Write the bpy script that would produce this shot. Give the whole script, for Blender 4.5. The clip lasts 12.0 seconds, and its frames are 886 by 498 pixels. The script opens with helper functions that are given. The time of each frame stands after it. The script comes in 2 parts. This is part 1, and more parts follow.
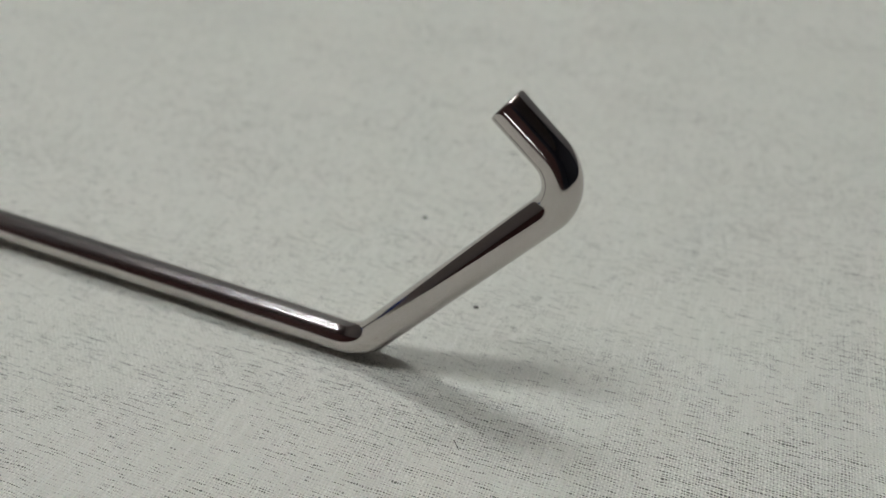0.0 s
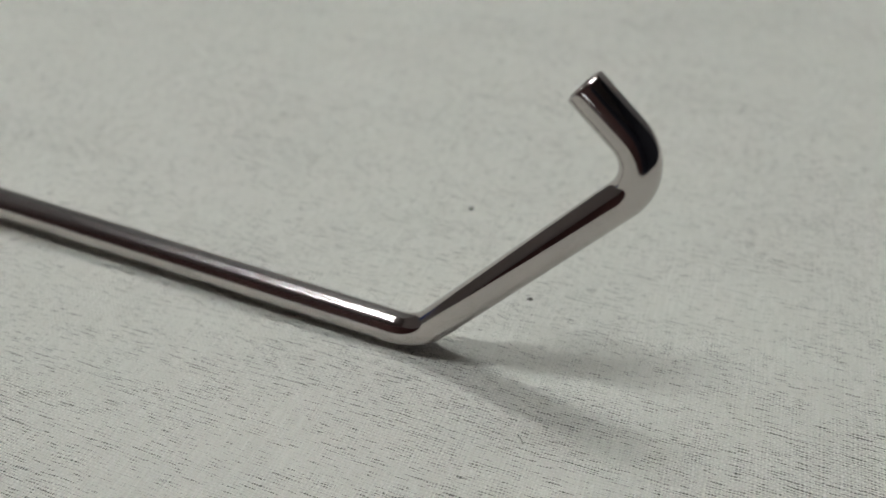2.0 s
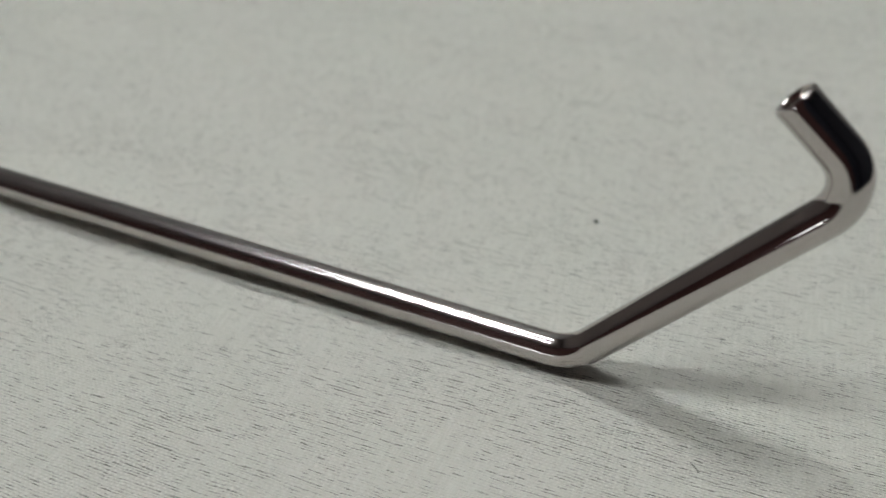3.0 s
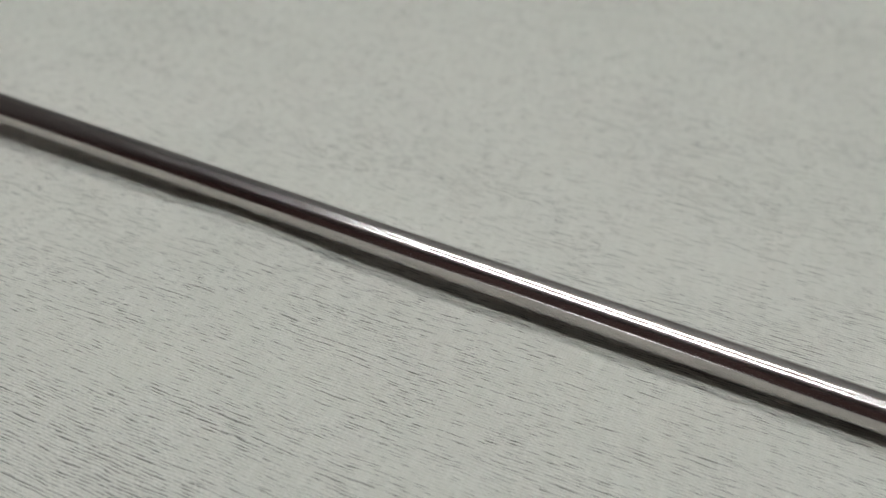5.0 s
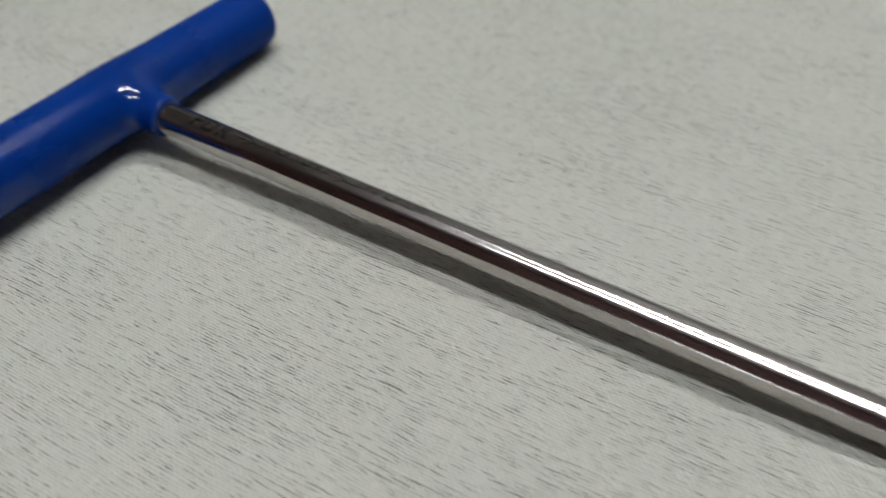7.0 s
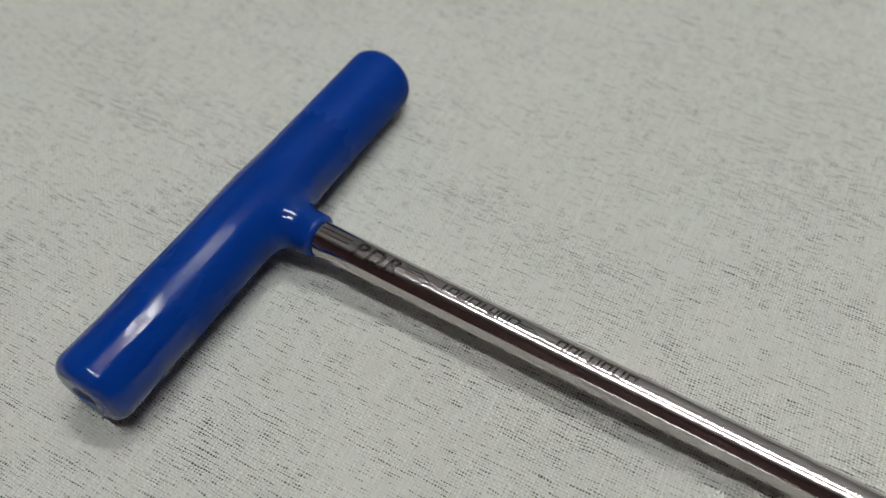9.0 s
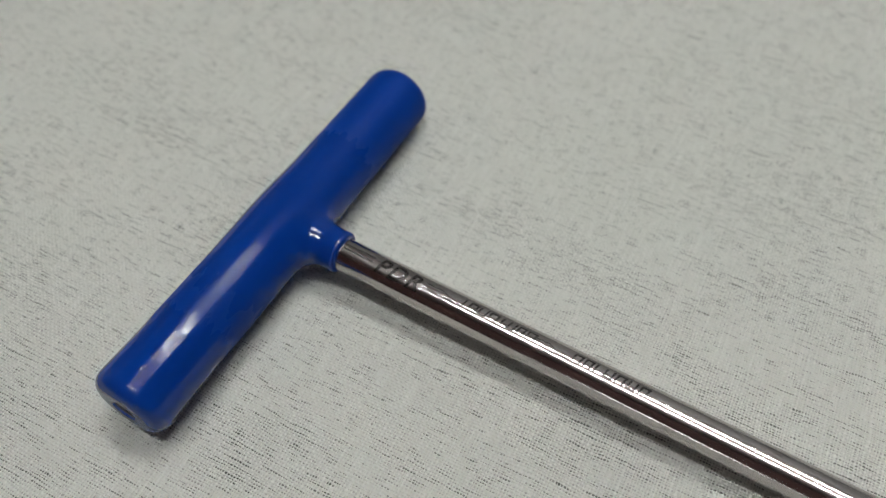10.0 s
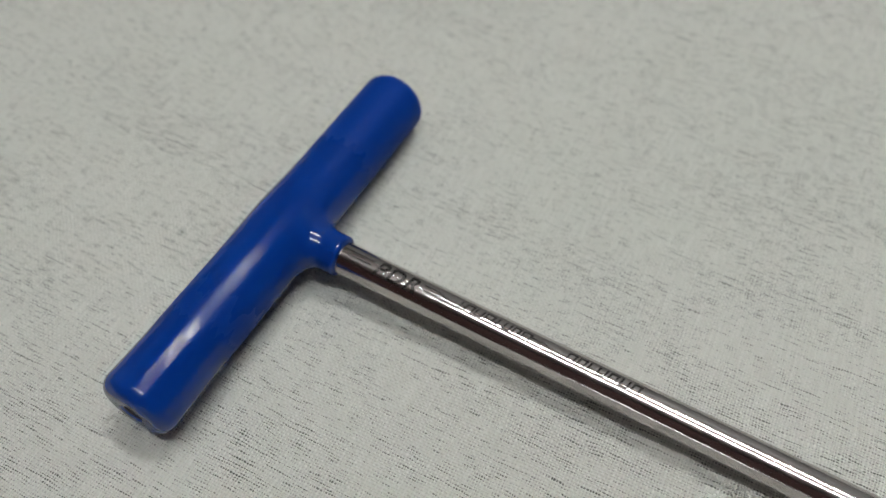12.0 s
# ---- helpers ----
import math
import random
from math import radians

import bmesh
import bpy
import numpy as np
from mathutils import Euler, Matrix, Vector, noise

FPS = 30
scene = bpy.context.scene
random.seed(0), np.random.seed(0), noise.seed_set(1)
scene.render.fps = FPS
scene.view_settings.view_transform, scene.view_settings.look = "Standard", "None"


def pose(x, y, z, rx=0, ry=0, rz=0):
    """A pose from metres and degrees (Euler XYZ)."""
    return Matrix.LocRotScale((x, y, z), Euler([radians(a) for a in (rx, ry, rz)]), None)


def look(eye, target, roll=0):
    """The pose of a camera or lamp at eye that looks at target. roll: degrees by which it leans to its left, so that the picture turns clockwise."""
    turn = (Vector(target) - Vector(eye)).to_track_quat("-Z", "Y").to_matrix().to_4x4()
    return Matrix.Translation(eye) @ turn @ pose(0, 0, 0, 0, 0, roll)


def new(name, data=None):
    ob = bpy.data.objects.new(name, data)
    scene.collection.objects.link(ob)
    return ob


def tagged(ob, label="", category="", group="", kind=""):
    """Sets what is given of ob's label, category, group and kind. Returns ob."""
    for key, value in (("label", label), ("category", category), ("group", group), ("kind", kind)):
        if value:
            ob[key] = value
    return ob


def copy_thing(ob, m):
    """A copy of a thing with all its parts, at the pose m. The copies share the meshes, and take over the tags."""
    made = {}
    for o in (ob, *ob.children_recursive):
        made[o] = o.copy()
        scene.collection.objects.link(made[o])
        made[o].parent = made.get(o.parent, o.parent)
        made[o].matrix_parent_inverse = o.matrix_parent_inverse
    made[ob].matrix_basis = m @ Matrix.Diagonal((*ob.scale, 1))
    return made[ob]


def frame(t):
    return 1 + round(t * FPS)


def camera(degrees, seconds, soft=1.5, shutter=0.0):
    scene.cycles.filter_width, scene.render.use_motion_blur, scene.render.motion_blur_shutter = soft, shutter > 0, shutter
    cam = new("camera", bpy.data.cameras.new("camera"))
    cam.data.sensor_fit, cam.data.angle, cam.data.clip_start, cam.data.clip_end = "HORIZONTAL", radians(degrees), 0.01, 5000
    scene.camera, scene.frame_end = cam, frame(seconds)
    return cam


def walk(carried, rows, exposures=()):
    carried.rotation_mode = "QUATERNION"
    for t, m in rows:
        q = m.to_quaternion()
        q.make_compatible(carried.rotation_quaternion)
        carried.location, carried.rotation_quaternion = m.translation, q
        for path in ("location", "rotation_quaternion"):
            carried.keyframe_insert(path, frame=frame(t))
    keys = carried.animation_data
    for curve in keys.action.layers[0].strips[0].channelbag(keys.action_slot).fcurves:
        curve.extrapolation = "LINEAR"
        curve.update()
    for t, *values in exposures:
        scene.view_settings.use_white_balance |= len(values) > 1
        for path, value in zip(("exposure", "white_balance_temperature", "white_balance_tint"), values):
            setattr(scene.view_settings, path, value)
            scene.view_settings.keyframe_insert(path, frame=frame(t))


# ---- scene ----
cam = camera(57.54, 12.0, soft=1.3, shutter=0.4)
PATH = [
    (0, (0.07258, -0.11672, 0.14357), (0.01121, 0.02569, 0.01725), -0.28),
    (0.5, (0.07195, -0.11756, 0.14375), (0.01027, 0.02498, 0.01774), -0.28),
    (1, (0.07028, -0.11785, 0.14337), (0.00915, 0.02467, 0.01708), -0.21),
    (1.5, (0.06714, -0.11808, 0.14151), (0.00573, 0.02430, 0.01520), -0.32),
    (2, (0.05933, -0.11997, 0.13850), (-0.00215, 0.02247, 0.01228), -0.34),
    (2.5, (0.04354, -0.12435, 0.13670), (-0.01898, 0.01784, 0.01071), -0.62),
    (3, (0.02557, -0.12564, 0.13651), (-0.03733, 0.01658, 0.01074), -0.69),
    (3.2, (0.01699, -0.12752, 0.13544), (-0.04626, 0.01425, 0.00934), -0.76),
    (4.8, (-0.05899, -0.12369, 0.12847), (-0.12092, 0.01234, -0.00443), 0.74),
    (5, (-0.07390, -0.12129, 0.13068), (-0.13547, 0.01377, -0.00336), 1.24),
    (5.5, (-0.10536, -0.12037, 0.12790), (-0.17012, 0.01329, -0.00605), 2.03),
    (6, (-0.14032, -0.12165, 0.12577), (-0.20656, 0.00829, -0.01108), 2.47),
    (6.5, (-0.17685, -0.11156, 0.12444), (-0.24726, 0.01327, -0.01506), 0.77),
    (7, (-0.21803, -0.10514, 0.12742), (-0.29095, 0.01594, -0.01408), -0.35),
    (7.5, (-0.25366, -0.09226, 0.13134), (-0.32675, 0.02310, -0.01479), -1.66),
    (7.7, (-0.26528, -0.08754, 0.13075), (-0.33624, 0.02574, -0.01801), -1.51),
    (9.3, (-0.28511, -0.07551, 0.16139), (-0.34173, 0.02102, -0.00437), -0.71),
    (9.5, (-0.28624, -0.07748, 0.16328), (-0.34346, 0.02015, -0.00163), -0.71),
    (10, (-0.28836, -0.07710, 0.16557), (-0.34439, 0.01868, -0.00082), -0.82),
    (10.5, (-0.28889, -0.07832, 0.16638), (-0.34431, 0.01673, -0.00063), -0.87),
    (11, (-0.28561, -0.07801, 0.16758), (-0.34060, 0.01739, 0.00062), -0.69),
    (11.5, (-0.28609, -0.07883, 0.16949), (-0.34069, 0.01626, 0.00223), -0.89),
    (12, (-0.28772, -0.07777, 0.17061), (-0.34258, 0.01722, 0.00337), -1.15),
]
cam.data.dof.use_dof = True
cam.data.dof.focus_distance, cam.data.dof.aperture_fstop = 0.166, 11.0
walk(cam, [(t, look(eye, target, roll)) for t, eye, target, roll in PATH])

# ---------- world: a dim indoor room, lit by its own lamps ----------
world = bpy.data.worlds.new("room_air")
world.use_nodes = True
world.node_tree.nodes["Background"].inputs[0].default_value = (0.6, 0.62, 0.65, 1)
world.node_tree.nodes["Background"].inputs[1].default_value = 0.002
scene.world = world
TUBE_POWER = 57.8
LAMP_TURN = 2.0


# ---------- material helpers ----------
def material(name, colour, rough=0.5, metal=0.0):
    m = bpy.data.materials.new(name)
    m.use_nodes = True
    b = m.node_tree.nodes["Principled BSDF"]
    b.inputs["Base Color"].default_value = (*colour, 1)
    b.inputs["Roughness"].default_value = rough
    b.inputs["Metallic"].default_value = metal
    return m, m.node_tree, b


class Nodes:
    """Short ways of wiring shader nodes."""

    def __init__(self, tree):
        self.t = tree

    def add(self, kind, **sets):
        n = self.t.nodes.new(kind)
        for key, value in sets.items():
            if key == "operation":
                n.operation = value
            elif key == "data_type":
                n.data_type = value
            elif key == "blend_type":
                n.blend_type = value
        return n

    def put(self, socket, value):
        if isinstance(value, bpy.types.NodeSocket):
            self.t.links.new(value, socket)
        else:
            socket.default_value = value

    def math(self, op, a, b=0.0, c=0.0):
        n = self.add("ShaderNodeMath", operation=op)
        for s, v in zip(n.inputs, (a, b, c)):
            self.put(s, v)
        return n.outputs[0]

    def noise(self, vector, scale=1.0, detail=2.0, rough=0.5):
        n = self.add("ShaderNodeTexNoise")
        self.put(n.inputs["Vector"], vector)
        n.inputs["Scale"].default_value = scale
        n.inputs["Detail"].default_value = detail
        n.inputs["Roughness"].default_value = rough
        return n.outputs["Fac"]

    def ramp(self, value, lo, hi, a=0.0, b=1.0):
        n = self.add("ShaderNodeMapRange")
        n.interpolation_type = "SMOOTHSTEP"
        for s, v in zip(n.inputs[:5], (value, lo, hi, a, b)):
            self.put(s, v)
        return n.outputs[0]

    def mix(self, fac, a, b):
        n = self.add("ShaderNodeMix", data_type="RGBA")
        self.put(n.inputs["Factor"], fac)
        for s, v in ((n.inputs[6], a), (n.inputs[7], b)):
            self.put(s, v if isinstance(v, bpy.types.NodeSocket) else (*v, 1))
        return n.outputs[2]

    def bump(self, height, strength, distance):
        n = self.add("ShaderNodeBump")
        n.inputs["Strength"].default_value = strength
        n.inputs["Distance"].default_value = distance
        self.put(n.inputs["Height"], height)
        return n.outputs[0]

    def place(self, scale=(1, 1, 1), turn=0.0):
        """Object coordinates, turned about z and scaled."""
        c = self.add("ShaderNodeTexCoord").outputs["Object"]
        a = self.add("ShaderNodeMapping")
        a.inputs["Rotation"].default_value = (0, 0, radians(turn))
        self.put(a.inputs["Vector"], c)
        b = self.add("ShaderNodeMapping")
        b.inputs["Scale"].default_value = scale
        self.put(b.inputs["Vector"], a.outputs[0])
        return b.outputs[0]


# ---------- materials ----------
def linen_material():
    """Pale grey-green plain weave. Each cell of the weave has a pore between four threads; where the weft
    runs thin the pores stand open, in dotted runs along the weft."""
    m, t, b = material("linen_weave", (0.55, 0.56, 0.5), 0.9)
    n = Nodes(t)
    turn = -2.5
    base = n.place((1, 1, 1), turn)

    def moved(vector, scale, reach):
        """Shifts a vector by a stretched noise, up to the given reach along each axis."""
        wob = n.add("ShaderNodeTexNoise")
        n.put(wob.inputs["Vector"], n.place(scale, turn))
        wob.inputs["Scale"].default_value, wob.inputs["Detail"].default_value = 1.0, 2.0
        shift = n.add("ShaderNodeVectorMath", operation="MULTIPLY_ADD")
        n.put(shift.inputs[0], wob.outputs["Color"])
        shift.inputs[1].default_value = (*reach, 0)
        n.put(shift.inputs[2], vector)
        return shift.outputs[0]

    # the threads wander slowly, and are uneven in thickness along their whole length
    lie = moved(base, (90, 90, 1), (0.0008, 0.0010))
    lie = moved(lie, (640, 60, 1), (0.0011, 0.0))
    lie = moved(lie, (60, 640, 1), (0.0, 0.0011))
    lie = moved(lie, (800, 800, 1), (0.00030, 0.00030))
    split = n.add("ShaderNodeSeparateXYZ")
    n.put(split.inputs[0], lie)
    pitch_u, pitch_v = 0.00066, 0.00066
    cu, cv = n.math("DIVIDE", split.outputs[0], pitch_u), n.math("DIVIDE", split.outputs[1], pitch_v)
    iu, iv = n.math("FLOOR", cu), n.math("FLOOR", cv)
    fu, fv = n.math("SUBTRACT", n.math("SUBTRACT", cu, iu), 0.5), n.math("SUBTRACT", n.math("SUBTRACT", cv, iv), 0.5)

    def cell_vector(a, b_, z):
        join = n.add("ShaderNodeCombineXYZ")
        n.put(join.inputs[0], n.math("MULTIPLY", iu, a))
        n.put(join.inputs[1], n.math("MULTIPLY", iv, b_))
        join.inputs[2].default_value = z
        return join.outputs[0]

    # one value for each cell: runs along the weft, gathered in patches
    runs = n.noise(cell_vector(0.17, 0.95, 0.0), 1.0, 1.0, 0.5)
    patch = n.noise(n.place((85, 200, 1), turn), 1.0, 3.0, 0.55)
    plain = n.noise(n.place((16, 38, 1), turn), 1.0, 2.0, 0.5)
    lone = n.add("ShaderNodeTexWhiteNoise")
    lone.noise_dimensions = "2D"
    n.put(lone.inputs["Vector"], cell_vector(1.0, 1.0, 0.0))
    level = n.math("ADD", runs, n.math("MULTIPLY", n.math("SUBTRACT", patch, 0.5), 0.29))
    level = n.math("ADD", level, n.math("MULTIPLY", n.math("SUBTRACT", plain, 0.5), 0.32))
    level = n.math("ADD", level, n.math("MULTIPLY", n.math("SUBTRACT", lone.outputs["Value"], 0.5), 0.13))
    opened = n.ramp(level, 0.41, 0.72)
    show = n.ramp(n.math("ADD", n.math("MULTIPLY", patch, 0.5), n.math("MULTIPLY", plain, 0.5)), 0.36, 0.62, 0.10, 1.0)
    # the pore: a small ellipse in its cell, wider where it stands open
    ru = n.math("DIVIDE", fu, n.math("MULTIPLY_ADD", opened, 0.22, 0.23))
    rv = n.math("DIVIDE", fv, n.math("MULTIPLY_ADD", opened, 0.07, 0.20))
    away = n.math("SQRT", n.math("ADD", n.math("MULTIPLY", ru, ru), n.math("MULTIPLY", rv, rv)))
    hole = n.ramp(away, 1.15, 0.60)
    dark = n.math("MULTIPLY", hole, n.math("MULTIPLY_ADD", opened, 0.68, n.math("MULTIPLY", show, 0.24)))
    # single dark fibres spun into the weft
    fibre = n.noise(n.place((190, 1900, 1), turn), 1.0, 1.5, 0.5)
    fibre = n.ramp(n.math("ADD", fibre, n.math("MULTIPLY", n.math("SUBTRACT", patch, 0.5), 0.25)), 0.68, 0.78)
    dark = n.math("MAXIMUM", dark, n.math("MULTIPLY", fibre, 0.42))
    # warp over weft and weft over warp, turn about, at the crossings between the pores
    over = n.math("MULTIPLY", n.math("COSINE", n.math("MULTIPLY", cu, math.pi)), n.math("COSINE", n.math("MULTIPLY", cv, math.pi)))
    warp = n.math("COSINE", n.math("MULTIPLY", cu, 2 * math.pi))
    weft = n.math("COSINE", n.math("MULTIPLY", cv, 2 * math.pi))
    slub = n.noise(n.place((1500, 120, 1), turn), 1.0, 2.0)
    broad = n.noise(n.place((9, 9, 1), turn), 1.0, 3.0)
    tone = n.mix(n.ramp(broad, 0.3, 0.7), (0.580, 0.576, 0.515), (0.600, 0.586, 0.53))
    tone = n.mix(n.ramp(slub, 0.35, 0.75, 0.0, 0.45), tone, (0.72, 0.712, 0.65))
    # relief shading put into the colour: thread tops lighter, sunken crossings darker
    tone = n.mix(n.math("MULTIPLY", n.ramp(warp, 0.1, 1.0, 0.0, 0.20), show), tone, (0.82, 0.80, 0.74))
    tone = n.mix(n.math("MULTIPLY", n.ramp(over, 0.15, 0.95, 0.0, 0.50), show), tone, (0.82, 0.80, 0.74))
    tone = n.mix(n.math("MULTIPLY", n.ramp(over, -0.15, -0.95, 0.0, 0.20), show), tone, (0.40, 0.40, 0.355))
    speckle = n.noise(n.place((900, 1300, 1), turn), 1.0, 2.0, 0.6)
    tone = n.mix(n.ramp(speckle, 0.45, 0.8, 0.0, 0.10), tone, (0.36, 0.365, 0.33))
    n.put(b.inputs["Base Color"], n.mix(dark, tone, (0.045, 0.045, 0.037)))
    height = n.math("ADD", n.math("MULTIPLY", warp, 0.15), n.math("MULTIPLY", weft, 0.15))
    height = n.math("SUBTRACT", height, n.math("MULTIPLY", hole, n.math("MULTIPLY_ADD", opened, 0.6, 0.3)))
    height = n.math("ADD", height, n.math("ADD", n.math("MULTIPLY", slub, 0.5), n.math("MULTIPLY", over, 0.35)))
    n.put(b.inputs["Normal"], n.bump(height, 1.0, 0.00026))
    b.inputs["Specular IOR Level"].default_value = 0.15
    b.inputs["Sheen Weight"].default_value = 0.08
    return m


def steel_material():
    """Polished nickel-plated steel with faint drawing lines and finger smears."""
    m, t, b = material("polished_steel", (0.515, 0.475, 0.462), 0.06, 1.0)
    n = Nodes(t)
    smear = n.noise(n.place((60, 260, 260)), 1.0, 4.0, 0.6)
    line = n.noise(n.place((18, 2600, 2600)), 1.0, 2.0)
    # the middle of the bar is rubbed by use; the hook and the marked end have kept more of their polish
    split = n.add("ShaderNodeSeparateXYZ")
    n.put(split.inputs[0], n.place())
    used = n.math("MULTIPLY", n.ramp(split.outputs[0], 0.004, -0.016), n.ramp(split.outputs[0], -0.33, -0.20, 0.65, 1.0))
    worn = n.math("MULTIPLY_ADD", used, 0.135, 0.045)
    n.put(b.inputs["Roughness"], n.math("ADD", n.math("ADD", worn, n.ramp(smear, 0.4, 0.75, 0.0, 0.035)), n.math("MULTIPLY", line, 0.02)))
    # fine scratches run round the bar, so that reflections smear along it
    along = n.add("ShaderNodeTangent")
    along.direction_type, along.uv_map = "UV_MAP", "along"
    n.put(b.inputs["Tangent"], along.outputs[0])
    b.inputs["Anisotropic"].default_value = 0.5
    n.put(b.inputs["Normal"], n.bump(n.math("ADD", line, n.math("MULTIPLY", smear, 2.0)), 0.06, 0.00004))
    return m


def etched_material():
    m, t, b = material("etched_steel", (0.065, 0.058, 0.055), 0.34, 1.0)
    n = Nodes(t)
    g = n.noise(n.place((2500, 2500, 2500)), 1.0, 2.0)
    n.put(b.inputs["Roughness"], n.ramp(g, 0.3, 0.7, 0.22, 0.4))
    n.put(b.inputs["Normal"], n.bump(g, 0.35, 0.00006))
    return m


def vinyl_material():
    """Dipped blue vinyl: a glossy skin with shallow ripples and dust."""
    m, t, b = material("blue_vinyl", (0.002, 0.036, 0.25), 0.45)
    n = Nodes(t)
    tone = n.noise(n.place((45, 45, 45)), 1.0, 3.0)
    n.put(b.inputs["Base Color"], n.mix(n.ramp(tone, 0.3, 0.7), (0.0018, 0.029, 0.205), (0.0022, 0.034, 0.23)))
    skin = n.noise(n.place((420, 130, 420)), 1.0, 3.0, 0.55)
    fine = n.noise(n.place((2200, 2200, 2200)), 1.0, 2.0)
    n.put(b.inputs["Roughness"], 0.5)
    h = n.math("ADD", n.math("MULTIPLY", skin, 0.6), n.math("MULTIPLY", fine, 0.08))
    n.put(b.inputs["Normal"], n.bump(h, 0.06, 0.0005))
    b.inputs["Specular IOR Level"].default_value = 0.0
    # the gloss is rubbed dull by the hand, but for the end that is least held
    split = n.add("ShaderNodeSeparateXYZ")
    n.put(split.inputs[0], n.place())
    held = n.math("ADD", split.outputs[1], n.math("MULTIPLY", n.math("SUBTRACT", skin, 0.5), 0.02))
    b.inputs["Coat IOR"].default_value = 1.5
    worn = n.math("MULTIPLY", n.ramp(held, -0.038, -0.030), n.ramp(n.math("ABSOLUTE", held), 0.003, 0.032))
    n.put(b.inputs["Coat Roughness"], n.math("MULTIPLY_ADD", worn, 0.29, 0.03))
    n.put(b.inputs["Coat Weight"], n.math("MULTIPLY_ADD", worn, -0.55, 0.82))
    n.put(b.inputs["Coat Normal"], n.bump(h, 0.25, 0.0004))
    return m


def plain_material(name, colour, rough, vary=0.15, scale=14):
    m, t, b = material(name, colour, rough)
    n = Nodes(t)
    g = n.noise(n.place((scale, scale, scale)), 1.0, 4.0)
    n.put(b.inputs["Base Color"], n.mix(n.ramp(g, 0.3, 0.7), [c * (1 - vary) for c in colour], [c * (1 + vary) for c in colour]))
    n.put(b.inputs["Normal"], n.bump(n.noise(n.place((scale * 12,) * 3), 1.0, 3.0), 0.15, 0.001))
    return m


def grain_material(name, colour, rough):
    m, t, b = material(name, colour, rough)
    n = Nodes(t)
    g = n.noise(n.place((3, 40, 40)), 1.0, 4.0, 0.6)
    n.put(b.inputs["Base Color"], n.mix(g, [c * 0.65 for c in colour], [c * 1.3 for c in colour]))
    n.put(b.inputs["Normal"], n.bump(g, 0.2, 0.001))
    return m


LINEN = linen_material()
STEEL = steel_material()
ETCHED = etched_material()
VINYL = vinyl_material()
WALL_PALE = plain_material("pale_wall_paint", (0.27, 0.265, 0.255), 0.8, 0.05)
# near-black tone chosen only for what the hook reflects
WALL_NAVY = plain_material("navy_reflection_tone", (0.010, 0.010, 0.018), 0.7, 0.1)
WALL_BROWN = plain_material("brown_wall_paint", (0.20, 0.172, 0.160), 0.8, 0.05)
# maroon tone chosen only for the dark band mirrored in the bar
WALL_MAROON = plain_material("maroon_reflection_tone", (0.060, 0.0195, 0.0165), 0.7, 0.1)
CEILING_DARK = grain_material("brown_boards", (0.230, 0.178, 0.162), 0.6)
FLOOR_MAT = plain_material("floor_screed", (0.08, 0.07, 0.06), 0.6)
WOOD = grain_material("table_wood", (0.22, 0.13, 0.07), 0.45)
# black that stands for the shade inside the handle's hollow ends
BORE = plain_material("bore_shade", (0.006, 0.006, 0.006), 0.8, 0.2, 300)
WHITE_METAL = plain_material("white_enamel", (0.75, 0.75, 0.73), 0.4, 0.03)
LINT = plain_material("dark_lint", (0.05, 0.045, 0.04), 0.9, 0.3, 900)


def glow_material(name, strength):
    m, t, b = material(name, (0.9, 0.9, 0.88), 0.5)
    b.inputs["Emission Color"].default_value = (0.92, 0.98, 0.995, 1)
    b.inputs["Emission Strength"].default_value = strength
    return m


GLOW = glow_material("tube_glow", TUBE_POWER)
GLINT_GLOW = glow_material("glint_glow", 0.14 * TUBE_POWER)


# ---------- mesh helpers ----------
def part(name, bm, mat, parent=None, label="", smooth=False):
    """Links a bmesh as one mesh object, under a thing or a part."""
    me = bpy.data.meshes.new(name)
    bm.to_mesh(me)
    bm.free()
    if smooth:
        me.polygons.foreach_set("use_smooth", [True] * len(me.polygons))
    me.materials.append(mat)
    ob = new(name, me)
    ob.parent = parent
    return tagged(ob, label)


def box(lo, hi, bevel=0.0):
    bm = bmesh.new()
    bmesh.ops.create_cube(bm, size=1)
    for v in bm.verts:
        v.co = Vector(lo[i] + (v.co[i] + 0.5) * (hi[i] - lo[i]) for i in range(3))
    if bevel:
        bmesh.ops.bevel(bm, geom=bm.edges[:], offset=bevel, segments=3, affect="EDGES", profile=0.5)
    return bm


def tube(points, radii, around=40, caps=True):
    """A round bar along points, with a radius at each; frames are carried along without twist."""
    bm = bmesh.new()
    pts = [Vector(p) for p in points]
    rings, side = [], None
    for i, p in enumerate(pts):
        way = (pts[min(i + 1, len(pts) - 1)] - pts[max(i - 1, 0)]).normalized()
        if side is None:
            side = way.orthogonal().normalized()
        side = (side - side.dot(way) * way).normalized()
        other = way.cross(side)
        rings.append([bm.verts.new(p + radii[i] * (math.cos(a) * side + math.sin(a) * other))
                      for a in (2 * math.pi * k / around for k in range(around))])
    for a, b in zip(rings, rings[1:]):
        for k in range(around):
            bm.faces.new((a[k], a[(k + 1) % around], b[(k + 1) % around], b[k]))
    if caps:
        bm.faces.new(rings[0][::-1])
        bm.faces.new(rings[-1])
    bmesh.ops.recalc_face_normals(bm, faces=bm.faces[:])
    return bm


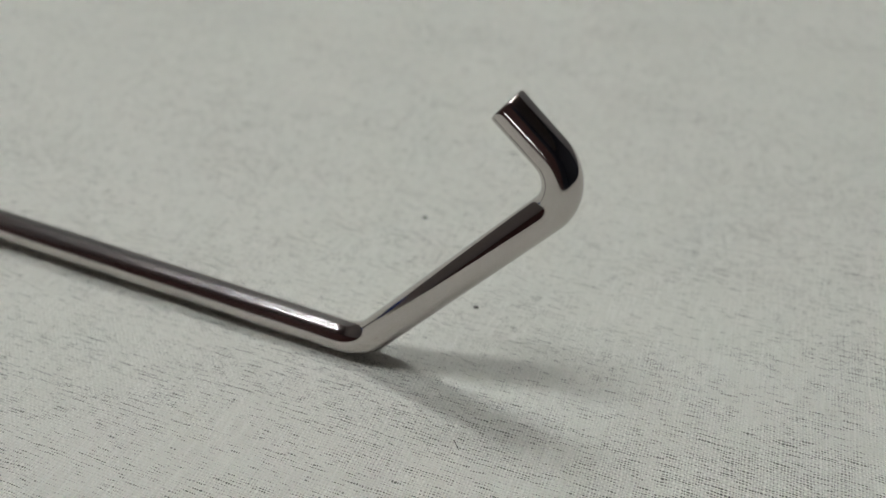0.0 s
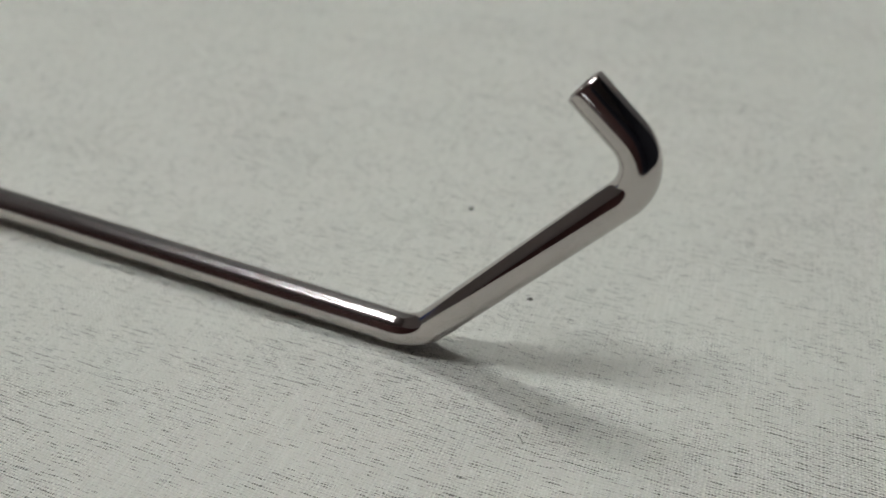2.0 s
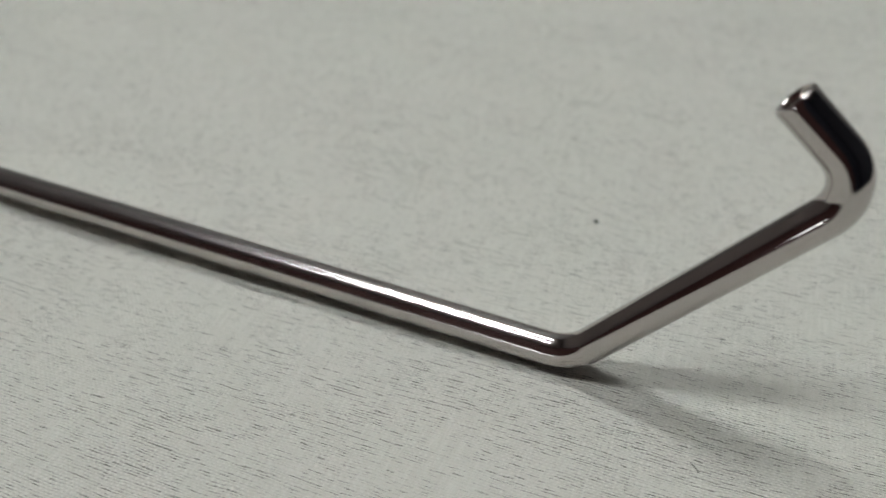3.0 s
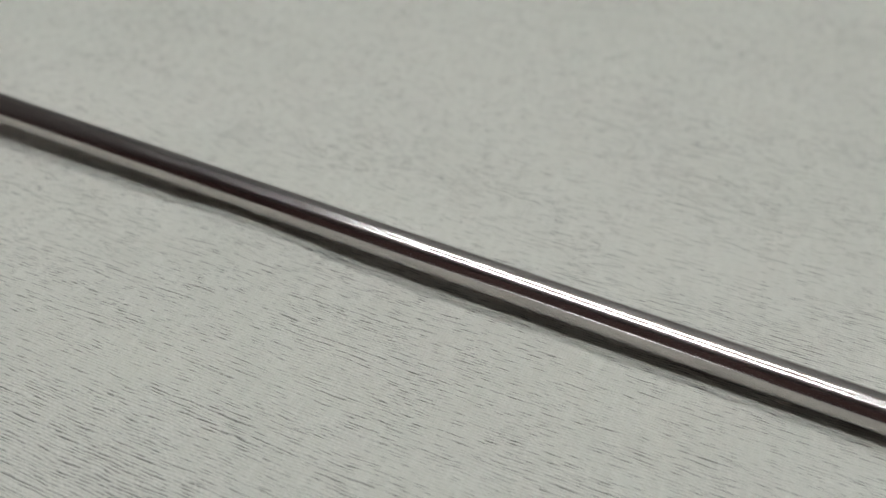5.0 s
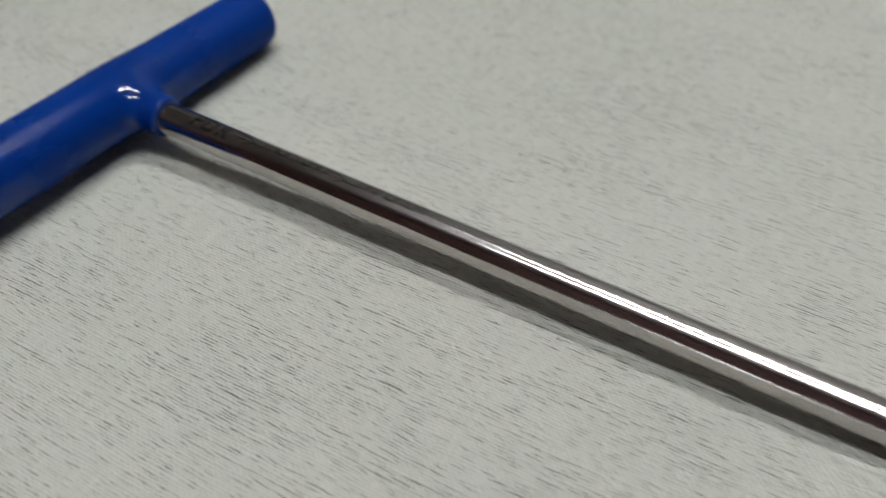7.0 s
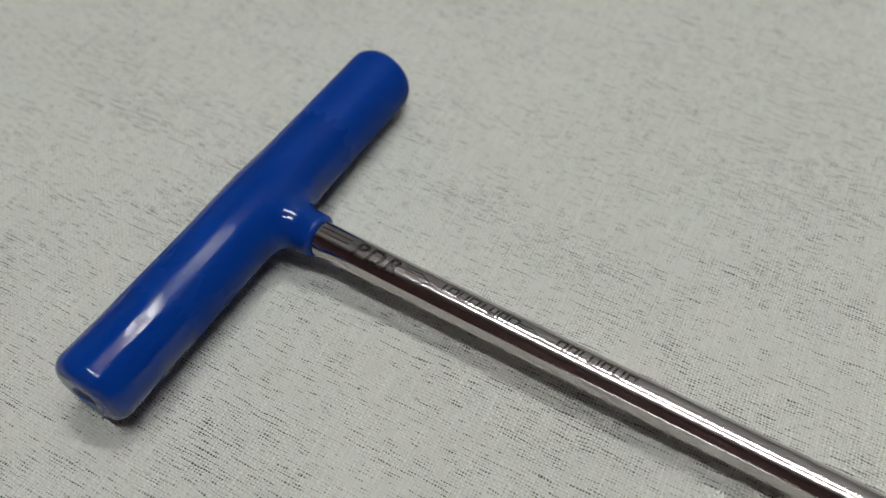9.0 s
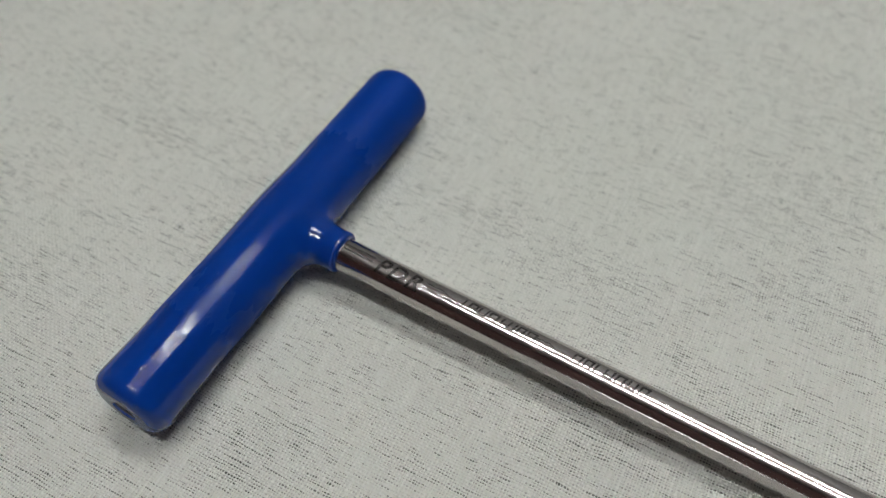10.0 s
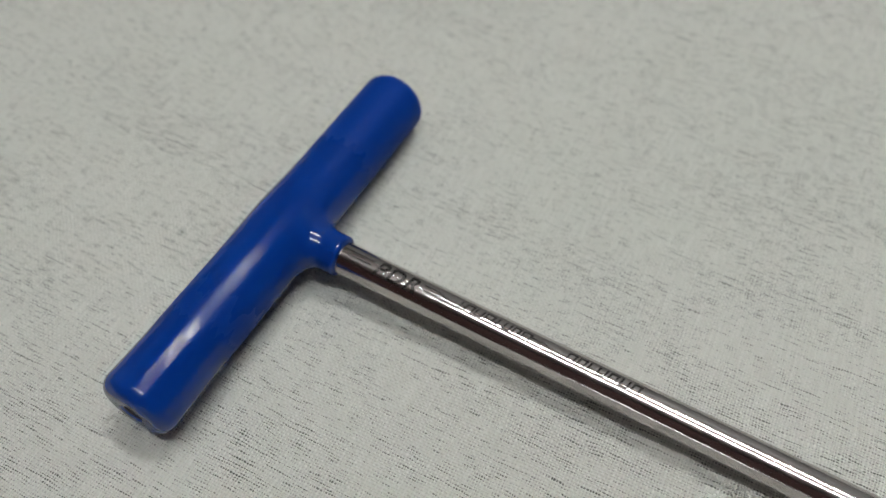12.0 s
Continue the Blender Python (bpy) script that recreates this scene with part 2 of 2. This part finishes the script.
def fillet(a, b, c, bend, steps):
    """Points of an arc of that radius where the way a-b turns into b-c."""
    a, b, c = Vector(a), Vector(b), Vector(c)
    u, w = (a - b).normalized(), (c - b).normalized()
    half = u.angle(w) / 2
    mid = b + (u + w).normalized() * (bend / math.sin(half))
    start = b + u * (bend / math.tan(half))
    end = b + w * (bend / math.tan(half))
    s, e = start - mid, end - mid
    ang = s.angle(e)
    return [mid + (math.sin((1 - k) * ang) * s + math.sin(k * ang) * e) / math.sin(ang) for k in (i / steps for i in range(steps + 1))]


def surface_nets(field, lo, step):
    """A closed quad mesh on the zero level of a sampled distance field."""
    inside = field < 0
    nx, ny, nz = field.shape
    corners = [(i, j, k) for i in (0, 1) for j in (0, 1) for k in (0, 1)]
    cell = lambda a, c: a[c[0]:nx - 1 + c[0], c[1]:ny - 1 + c[1], c[2]:nz - 1 + c[2]]
    total = sum(cell(inside, c).astype(int) for c in corners)
    active = (total > 0) & (total < 8)
    where = np.argwhere(active)
    acc, count = np.zeros((len(where), 3)), np.zeros(len(where))
    for c in corners:
        for axis in range(3):
            if c[axis]:
                continue
            d = list(c)
            d[axis] = 1
            fa, fb = cell(field, c)[active], cell(field, d)[active]
            cross = (fa < 0) != (fb < 0)
            k = np.where(cross, fa / np.where(cross, fa - fb, 1), 0)
            spot = np.array(c, float)[None] + k[:, None] * np.eye(3)[axis]
            acc[cross] += spot[cross]
            count[cross] += 1
    verts = (where + acc / count[:, None]) * step + np.array(lo)
    index = -np.ones(active.shape, int)
    index[active] = np.arange(len(where))
    faces = []
    for axis in range(3):
        b, c = [(1, 2), (2, 0), (0, 1)][axis]
        first = [slice(1, -1)] * 3
        first[axis] = slice(0, -1)
        second = list(first)
        second[axis] = slice(1, None)
        fa, fb = inside[tuple(first)], inside[tuple(second)]
        for flip in (False, True):
            hit = np.argwhere((fa & ~fb) if not flip else (~fa & fb))
            off = np.ones(3, int)
            off[axis] = 0
            p = hit + off
            eb, ec = np.eye(3, dtype=int)[b], np.eye(3, dtype=int)[c]
            quad = np.stack([index[tuple((p - x).T)] for x in (eb + ec, ec, 0 * eb, eb)], 1)
            faces.append(quad[:, ::-1] if flip else quad)
    return verts, np.concatenate(faces)


# ---------- the room (structure): walls and ceiling unseen, placed and toned for the steel's reflections ---
X0, X1, Y0, Y1, Z0, Z1 = -1.7, 1.5, -1.35, 1.12, -0.76, 1.62
tagged(part("floor", box((X0, Y0, Z0 - 0.1), (X1, Y1, Z0)), FLOOR_MAT), "grey-brown screed floor of the room", "floor", kind="structure")
tagged(part("ceiling", box((X0, Y0, Z1), (X1, Y1, Z1 + 0.1)), CEILING_DARK), "grey-brown board ceiling", "ceiling", kind="structure")
tagged(part("wall_north", box((X0, Y1, Z0), (X1, Y1 + 0.12, Z1)), WALL_PALE), "plain pale grey painted wall", "wall", kind="structure")
# unseen wall that supplies the bar's dark maroon reflection
tagged(part("wall_south", box((X0, Y0 - 0.12, Z0), (0.62, Y0, Z1)), WALL_MAROON), "unseen dark maroon wall, toned for the dark band in the steel", "wall", kind="structure")
# unseen stretch added so that the hook mirrors something blackish navy
tagged(part("navy_reflection_panel", box((0.62, Y0 - 0.12, Z0), (X1, Y0, Z1)), WALL_NAVY), "unseen blackish navy stretch, added for the dark reflection in the hook", "wall", kind="structure")
tagged(part("wall_west", box((X0 - 0.12, Y0 - 0.12, Z0), (X0, Y1 + 0.12, Z1)), WALL_BROWN), "plain dark brown painted wall", "wall", kind="structure")
tagged(part("wall_east", box((X1, Y0 - 0.12, Z0), (X1 + 0.12, Y1 + 0.12, Z1)), WALL_NAVY), "unseen blackish navy wall, toned for the dark reflection in the hook", "wall", kind="structure")


# ---------- the two ceiling battens, and a glowing strip added low down for a line in the steel ---
def batten(name, length, width, glow, label, category, group=""):
    """A white spine with end caps, and a lit opal diffuser with rounded edges below."""
    top, half = new(name), length / 2
    part("spine", box((-half, -0.020, 0.020), (half, 0.020, 0.085), 0.004), WHITE_METAL, top)
    for x in (-half - 0.006, half + 0.006):
        part("end_cap", box((x - 0.007, -width / 2 - 0.006, -0.019), (x + 0.007, width / 2 + 0.006, 0.024), 0.003), WHITE_METAL, top)
    part("diffuser", box((-half + 0.002, -width / 2, -0.015), (half - 0.002, width / 2, 0.019), 0.010), glow, top, "lit white opal diffuser")
    return tagged(top, label, category, group)


lamp = batten("tube_light", 0.90, 0.06, GLOW, "lit white ceiling batten light with an opal diffuser", "ceiling light", "ceiling batten lights")
lamp.matrix_basis = pose(-0.20, 0.455, Z1 - 0.085, rz=LAMP_TURN)
copy_thing(lamp, pose(-0.20, -0.175, Z1 - 0.085, rz=LAMP_TURN))
# added glowing strip, unseen itself: it draws the thin bright line along the bar
batten("glint_strip", 0.30, 0.040, GLINT_GLOW, "unseen glowing white strip, added for a thin bright line in the steel", "wall light").matrix_basis = pose(-0.19, Y0 + 0.085, 0.045, rx=90)


# ---------- the rod's measures ----------
ROD = 0.0040
BEND = Vector((0.0008, 0.0006, 0.0040))       # first bend, resting on the cloth
ELBOW = Vector((0.0475, 0.0078, 0.0567))    # second bend, in the air
TIP = Vector((0.0310, 0.0099, 0.0699))     # end of the hook
HANDLE_X, HANDLE_R, HANDLE_Z = -0.3763, 0.0088, 0.0103
HANDLE_Y0, HANDLE_Y1 = -0.0547, 0.0523
# the cross handle is not quite square to the bar, and leans: one end touches the cloth, the other stands off
HANDLE_WAY = Vector((math.sin(0.0107) * math.cos(-0.0279), math.cos(0.0107) * math.cos(-0.0279), math.sin(-0.0279)))
HANDLE_SIDE = Vector((math.cos(0.0107), -math.sin(0.0107), 0))
HANDLE_UP = HANDLE_SIDE.cross(HANDLE_WAY)
COLLAR_X = -0.3597
ETCH_SIDE = -4                                 # degrees by which the etched marks sit off the bar's top


# ---------- table and cloth ----------
TX0, TX1, TY0, TY1 = -0.95, 0.75, -0.24, 0.94


def dining_table():
    top = new("table")
    part("tabletop", box((TX0, TY0, -0.0335), (TX1, TY1, -0.0045), 0.004), WOOD, top)
    for x in (TX0 + 0.06, TX1 - 0.06):
        for y in (TY0 + 0.06, TY1 - 0.06):
            part("leg", tube([(x, y, Z0), (x, y, -0.2), (x, y, -0.033)], [0.022, 0.03, 0.032], 20), WOOD, top, "", True)
    return tagged(top, "wooden table covered by a pale linen cloth", "table")


dining_table()


def cloth_height(x, y):
    """Shallow waves of the cloth, with a low ridge that runs under the rod."""
    lift = 0.0011 * noise.noise((x * 9 + 3.1, y * 9 - 1.7, 0.4)) + 0.0005 * noise.noise((x * 26, y * 26, 2.2))
    away = min(1.0, math.hypot(x, y) / 0.03) * min(1.0, math.hypot(x + 0.377, 0.25 * y) / 0.035)
    # the padded cloth swells a little towards the bar, which stands off it between its first bend and the handle
    gap = max(0.0, -x) * (HANDLE_Z - BEND.z) / -HANDLE_X
    share = 0.32 + 0.16 * min(1.0, max(0.0, (x + 0.19) / 0.05)) + 0.46 * math.exp(-((x + 0.178 - 0.25 * y) / 0.022) ** 2)
    ridge = gap * share * min(1.0, max(0.0, (x + 0.365) / 0.05)) * math.exp(-((y - 0.001) / 0.022) ** 2)
    far = 0.0015 * noise.noise((x * 4, y * 4, 7.7)) * min(1.0, max(0.0, (abs(y) - 0.08) / 0.1))
    return lift * away * 0.8 - 0.0005 * away + ridge + far


def tablecloth():
    """Linen sheet over the table; its border hangs down over the edges."""
    step, hang = 0.005, 0.10
    us = np.arange(TX0 - hang, TX1 + hang + step / 2, step)
    vs = np.arange(TY0 - hang, TY1 + hang + step / 2, step)
    bm = bmesh.new()
    grid = []
    for u in us:
        row = []
        for v in vs:
            x, y = min(max(u, TX0 - 0.004), TX1 + 0.004), min(max(v, TY0 - 0.004), TY1 + 0.004)
            drop = math.hypot(u - x, v - y)
            wave = 0.012 * math.sin(31 * (u + v)) * min(1.0, drop / 0.1)
            ox = math.copysign(0.003 + abs(wave), u - x) if abs(u - x) > 1e-6 else 0
            oy = math.copysign(0.003 + abs(wave), v - y) if abs(v - y) > 1e-6 else 0
            row.append(bm.verts.new((x + ox, y + oy, cloth_height(x, y) - drop)))
        grid.append(row)
    for a, b in zip(grid, grid[1:]):
        for k in range(len(vs) - 1):
            bm.faces.new((a[k], b[k], b[k + 1], a[k + 1]))
    ob = part("tablecloth", bm, LINEN, None, "", True)
    thick = ob.modifiers.new("thickness", "SOLIDIFY")
    thick.thickness, thick.offset = 0.0007, -1
    return tagged(ob, "pale grey-green linen cloth with dark slubs, on a table", "tablecloth")


tablecloth()

# ---------- the dent-repair rod ----------
def rod_axis(x):
    """The axis of the straight bar."""
    k = (x - BEND.x) / (HANDLE_X - BEND.x)
    return BEND.lerp(Vector((HANDLE_X, 0, HANDLE_Z)), k)


def bent_bar(parent):
    """The round bar with its two bends, and a hollow socket in the end of the hook."""
    start = rod_axis(HANDLE_X + 0.004)
    pts = [start + (rod_axis(-0.012) - start) * (k / 70) for k in range(70)]
    pts += fillet(rod_axis(-0.05), BEND, ELBOW, 0.0125, 22)
    arc = fillet(BEND, ELBOW, TIP, 0.0088, 18)
    last = pts[-1]
    pts += [last.lerp(arc[0], k / 14) for k in range(1, 14)] + arc
    way = (TIP - ELBOW).normalized()
    foot = arc[-1]
    stop = TIP + way * 0.0002
    pts += [foot.lerp(stop, k / 8) for k in range(1, 8)]
    radii = [ROD] * len(pts)
    # rounded rim, then down into the socket
    for back, r in ((0.0006, 0.0040), (0.00025, 0.0039), (0.00006, 0.0037), (0, 0.0035), (0.00004, 0.0033), (0.0003, 0.0031), (0.0010, 0.0029), (0.005, 0.0027), (0.0058, 0.0004)):
        pts.append(stop - way * back)
        radii.append(r)
    bm = bmesh.new()
    rings, side = [], None
    for i, p in enumerate(pts):
        ahead = way if i > len(pts) - 12 else (pts[i + 1] - pts[max(i - 1, 0)]).normalized()
        side = ahead.orthogonal().normalized() if side is None else side
        side = (side - side.dot(ahead) * ahead).normalized()
        other = ahead.cross(side)
        rings.append([bm.verts.new(p + radii[i] * (math.cos(a) * side + math.sin(a) * other)) for a in (2 * math.pi * k / 72 for k in range(72))])
    along = bm.loops.layers.uv.new("along")
    far = [0.0]
    for p, q in zip(pts, pts[1:]):
        far.append(far[-1] + (q - p).length)
    for i, (a, b) in enumerate(zip(rings, rings[1:])):
        for k in range(72):
            face = bm.faces.new((a[k], a[(k + 1) % 72], b[(k + 1) % 72], b[k]))
            for loop, uv in zip(face.loops, ((i, k), (i, k + 1), (i + 1, k + 1), (i + 1, k))):
                loop[along].uv = (far[uv[0]] * 10, uv[1] / 72)
    bm.faces.new(rings[0][::-1])
    bm.faces.new(rings[-1])
    bmesh.ops.recalc_face_normals(bm, faces=bm.faces[:])
    return part("bar", bm, STEEL, parent, "polished steel bar with two bends", True)


def grip(parent):
    """The dipped blue cross handle with its filleted collar, and a small hole in each end."""
    step = 0.0005
    lo = np.array([HANDLE_X - 0.0125, HANDLE_Y0 - 0.002, -0.002])
    size = (np.array([COLLAR_X + 0.002, HANDLE_Y1 + 0.002, 0.0235]) - lo) / step
    ax = [lo[i] + step * np.arange(int(size[i]) + 1) for i in range(3)]
    x, y, z = np.meshgrid(*ax, indexing="ij")
    mid, half, rim = (HANDLE_Y0 + HANDLE_Y1) / 2, (HANDLE_Y1 - HANDLE_Y0) / 2, 0.0036
    across, along, rise = ((x - HANDLE_X) * d.x + y * d.y + (z - HANDLE_Z) * d.z for d in (HANDLE_SIDE, HANDLE_WAY, HANDLE_UP))
    # the skin is a little thicker over the weld, and thinner beyond it than before it
    wide = HANDLE_R + 0.0004 * np.exp(-(along / 0.012) ** 2) - 0.00012 / (1 + np.exp(-(along - 0.008) / 0.003))
    # the dip has sagged towards the near end, which flares a little
    wide = wide + 1.0 * np.clip(-0.036 - along, 0, None) ** 2
    qa = np.hypot(across, rise) - (wide - rim)
    qb = np.abs(along - mid) - (half - rim)
    body = np.hypot(np.maximum(qa, 0), np.maximum(qb, 0)) + np.minimum(np.maximum(qa, qb), 0) - rim
    zc = HANDLE_Z
    ca = np.hypot(y, z - zc) - (0.0051 - 0.0008)
    cb = np.maximum(x - (COLLAR_X - 0.0008), HANDLE_X - x)
    collar = np.hypot(np.maximum(ca, 0), np.maximum(cb, 0)) + np.minimum(np.maximum(ca, cb), 0) - 0.0008
    k = 0.0042
    h = np.clip(0.5 + 0.5 * (collar - body) / k, 0, 1)
    d = collar * (1 - h) + body * h - k * h * (1 - h)
    for end in (HANDLE_Y0, HANDLE_Y1):
        hole = np.maximum(np.hypot(across, rise) - 0.0022, np.abs(along - end) - 0.030)
        k2 = 0.0014
        h = np.clip(0.5 - 0.5 * (d + hole) / k2, 0, 1)
        d = d * (1 - h) - hole * h + k2 * h * (1 - h)
    verts, faces = surface_nets(d, lo, step)
    me = bpy.data.meshes.new("grip")
    me.from_pydata(verts.tolist(), [], faces.tolist())
    me.polygons.foreach_set("use_smooth", [True] * len(me.polygons))
    me.materials.append(VINYL)
    me.update()
    ob = new("grip", me)
    ob.parent = parent
    # a black liner puts in the shade of the cross tube's hollow, at each end's hole
    for end, way in ((HANDLE_Y0, 1), (HANDLE_Y1, -1)):
        steps = ((0.0004, 0.0031), (0.0005, 0.0023), (0.0060, 0.0021), (0.0200, 0.0021), (0.0200, 0.0001))
        part("bore", tube([Vector((HANDLE_X, 0, HANDLE_Z)) + (end + way * a) * HANDLE_WAY for a, _ in steps], [b for _, b in steps], 32), BORE, ob, "black liner for the shade in the handle's hollow end", True)
    return tagged(ob, "glossy blue vinyl cross handle with a collar")


def wrapped(bm, x, angle):
    """Bends flat marks (x along the bar, y across) round the bar's top, slightly proud of it."""
    for y in np.arange(-0.003, 0.0031, 0.0003):
        bmesh.ops.bisect_plane(bm, geom=bm.verts[:] + bm.edges[:] + bm.faces[:], plane_co=(0, y, 0), plane_no=(0, 1, 0))
    for v in bm.verts:
        a = v.co.y / ROD + radians(angle)
        c = rod_axis(x + v.co.x)
        r = ROD + 0.000018
        v.co = Vector((x + v.co.x, c.y + r * math.sin(a), c.z + r * math.cos(a)))
    bmesh.ops.recalc_face_normals(bm, faces=bm.faces[:])
    return bm


def flat_marks(quads):
    bm = bmesh.new()
    for q in quads:
        bm.faces.new([bm.verts.new((px, py, 0)) for px, py in q])
    return bm


def bar_mark(x, y, w, h, slant=0.0):
    return ((x, y), (x + w, y), (x + w + slant, y + h), (x + slant, y + h))


def lettering(parent):
    curve = bpy.data.curves.new("word", "FONT")
    curve.body, curve.size, curve.shear, curve.space_character, curve.offset = "PDR", 0.0054, 0.30, 1.20, 0.00014
    holder = bpy.data.objects.new("word", curve)
    scene.collection.objects.link(holder)
    me = bpy.data.meshes.new_from_object(holder.evaluated_get(bpy.context.evaluated_depsgraph_get()))
    bpy.data.objects.remove(holder)
    bm = bmesh.new()
    bm.from_mesh(me)
    bpy.data.meshes.remove(me)
    for v in bm.verts:
        v.co.y -= 0.0019
        v.co.z = 0
    part("etched_word", wrapped(bm, -0.3506, ETCH_SIDE), ETCHED, parent, "etched capital letters")


def etched_marks(parent):
    """Fine lines, two arrowheads, and a bar for each character that is too worn to read."""
    def line(x, y, length):
        part("etched_line", wrapped(flat_marks([bar_mark(x, y, length, 0.0003)]), 0, ETCH_SIDE), ETCHED, parent, "fine etched line")

    def arrowhead(x, h, w, t):
        bm = flat_marks([((x, h), (x + w, 0), (x + w + t, 0), (x + t, h)), ((x, -h), (x + t, -h), (x + w + t, 0), (x + w, 0))])
        bmesh.ops.remove_doubles(bm, verts=bm.verts[:], dist=1e-6)
        part("etched_arrowhead", wrapped(bm, 0, ETCH_SIDE), ETCHED, parent, "etched arrowhead")

    def letter_bars(cells, low, high):
        """A slanted bar at either edge and one across the top or foot, for each character."""
        for x, w, across in cells:
            quads = [bar_mark(x, low, 0.00045, high, 0.0006)]
            if w > 0.0010:
                quads.append(bar_mark(x + w - 0.00045, low, 0.00045, high, 0.0006))
                quads.append(bar_mark(x + 0.0006 * across, low + across * (high - 0.0004), w, 0.0004))
            for q in quads:
                part("etched_bar", wrapped(flat_marks([q]), 0, ETCH_SIDE), ETCHED, parent)

    for x, y, length in ((-0.3592, 0.0008, 0.0080), (-0.3592, -0.0004, 0.0076), (-0.3380, 0.0009, 0.0042), (-0.3376, -0.0003, 0.0036),
                         (-0.3328, -0.0004, 0.0036), (-0.3114, 0.0008, 0.0028), (-0.3062, -0.0004, 0.0030)):
        line(x, y, length)
    arrowhead(-0.3346, 0.0013, 0.0028, 0.0006)
    arrowhead(-0.3090, 0.0012, 0.0028, 0.0006)
    letter_bars([(-0.3291, 0.0008, 0), (-0.3277, 0.0021, 1), (-0.3253, 0.0021, 0), (-0.3228, 0.0022, 1), (-0.3199, 0.0005, 0),
                 (-0.3182, 0.0018, 0), (-0.3160, 0.0018, 1), (-0.3138, 0.0022, 1)], -0.0003, 0.0021)
    letter_bars([(-0.3030, 0.0020, 1), (-0.3005, 0.0019, 1), (-0.2981, 0.0008, 0), (-0.2960, 0.0021, 0), (-0.2934, 0.0020, 1),
                 (-0.2908, 0.0020, 0), (-0.2882, 0.0020, 1)], -0.0004, 0.0023)


def dent_rod():
    top = new("dent_repair_rod")
    bar = bent_bar(top)
    lettering(bar)
    etched_marks(bar)
    grip(top)
    return tagged(top, "polished steel hooked dent-repair rod with blue T-handle lying on the cloth", "hand tool")


dent_rod()


# ---------- specks of lint on the cloth ----------
def speck(x, y, size, seed):
    bm = bmesh.new()
    bmesh.ops.create_icosphere(bm, subdivisions=2, radius=size)
    for v in bm.verts:
        k = 1 + 0.5 * noise.noise(v.co * (1.4 / size) + Vector((seed, 0, 0)))
        v.co = Vector((v.co.x * k * 1.2, v.co.y * k, v.co.z * k * 0.6))
    for v in bm.verts:
        v.co += Vector((x, y, cloth_height(x, y) + size * 0.35))
    tagged(part("lint_speck", bm, LINT, None, "", True), "tiny dark speck of lint on the linen cloth", "lint", "lint specks")


speck(-0.0081, 0.0570, 0.00058, 1.0)
speck(0.0198, 0.0272, 0.00050, 5.0)


def stray_fibre(x0, y0, x1, y1):
    """A short dark hair that lies across the weave."""
    pts = []
    for k in range(9):
        f = k / 8
        x, y = x0 + (x1 - x0) * f + 0.00012 * math.sin(3 * f), y0 + (y1 - y0) * f
        pts.append((x, y, cloth_height(x, y) + 0.00010))
    bm = tube(pts, [0.00005 + 0.00006 * math.sin(math.pi * (k + 0.5) / 9) for k in range(9)], 8)
    tagged(part("fibre", bm, LINT, None, "", True), "short dark stray hair on the linen cloth", "fibre")


stray_fibre(0.0307, -0.0142, 0.0327, -0.0162)
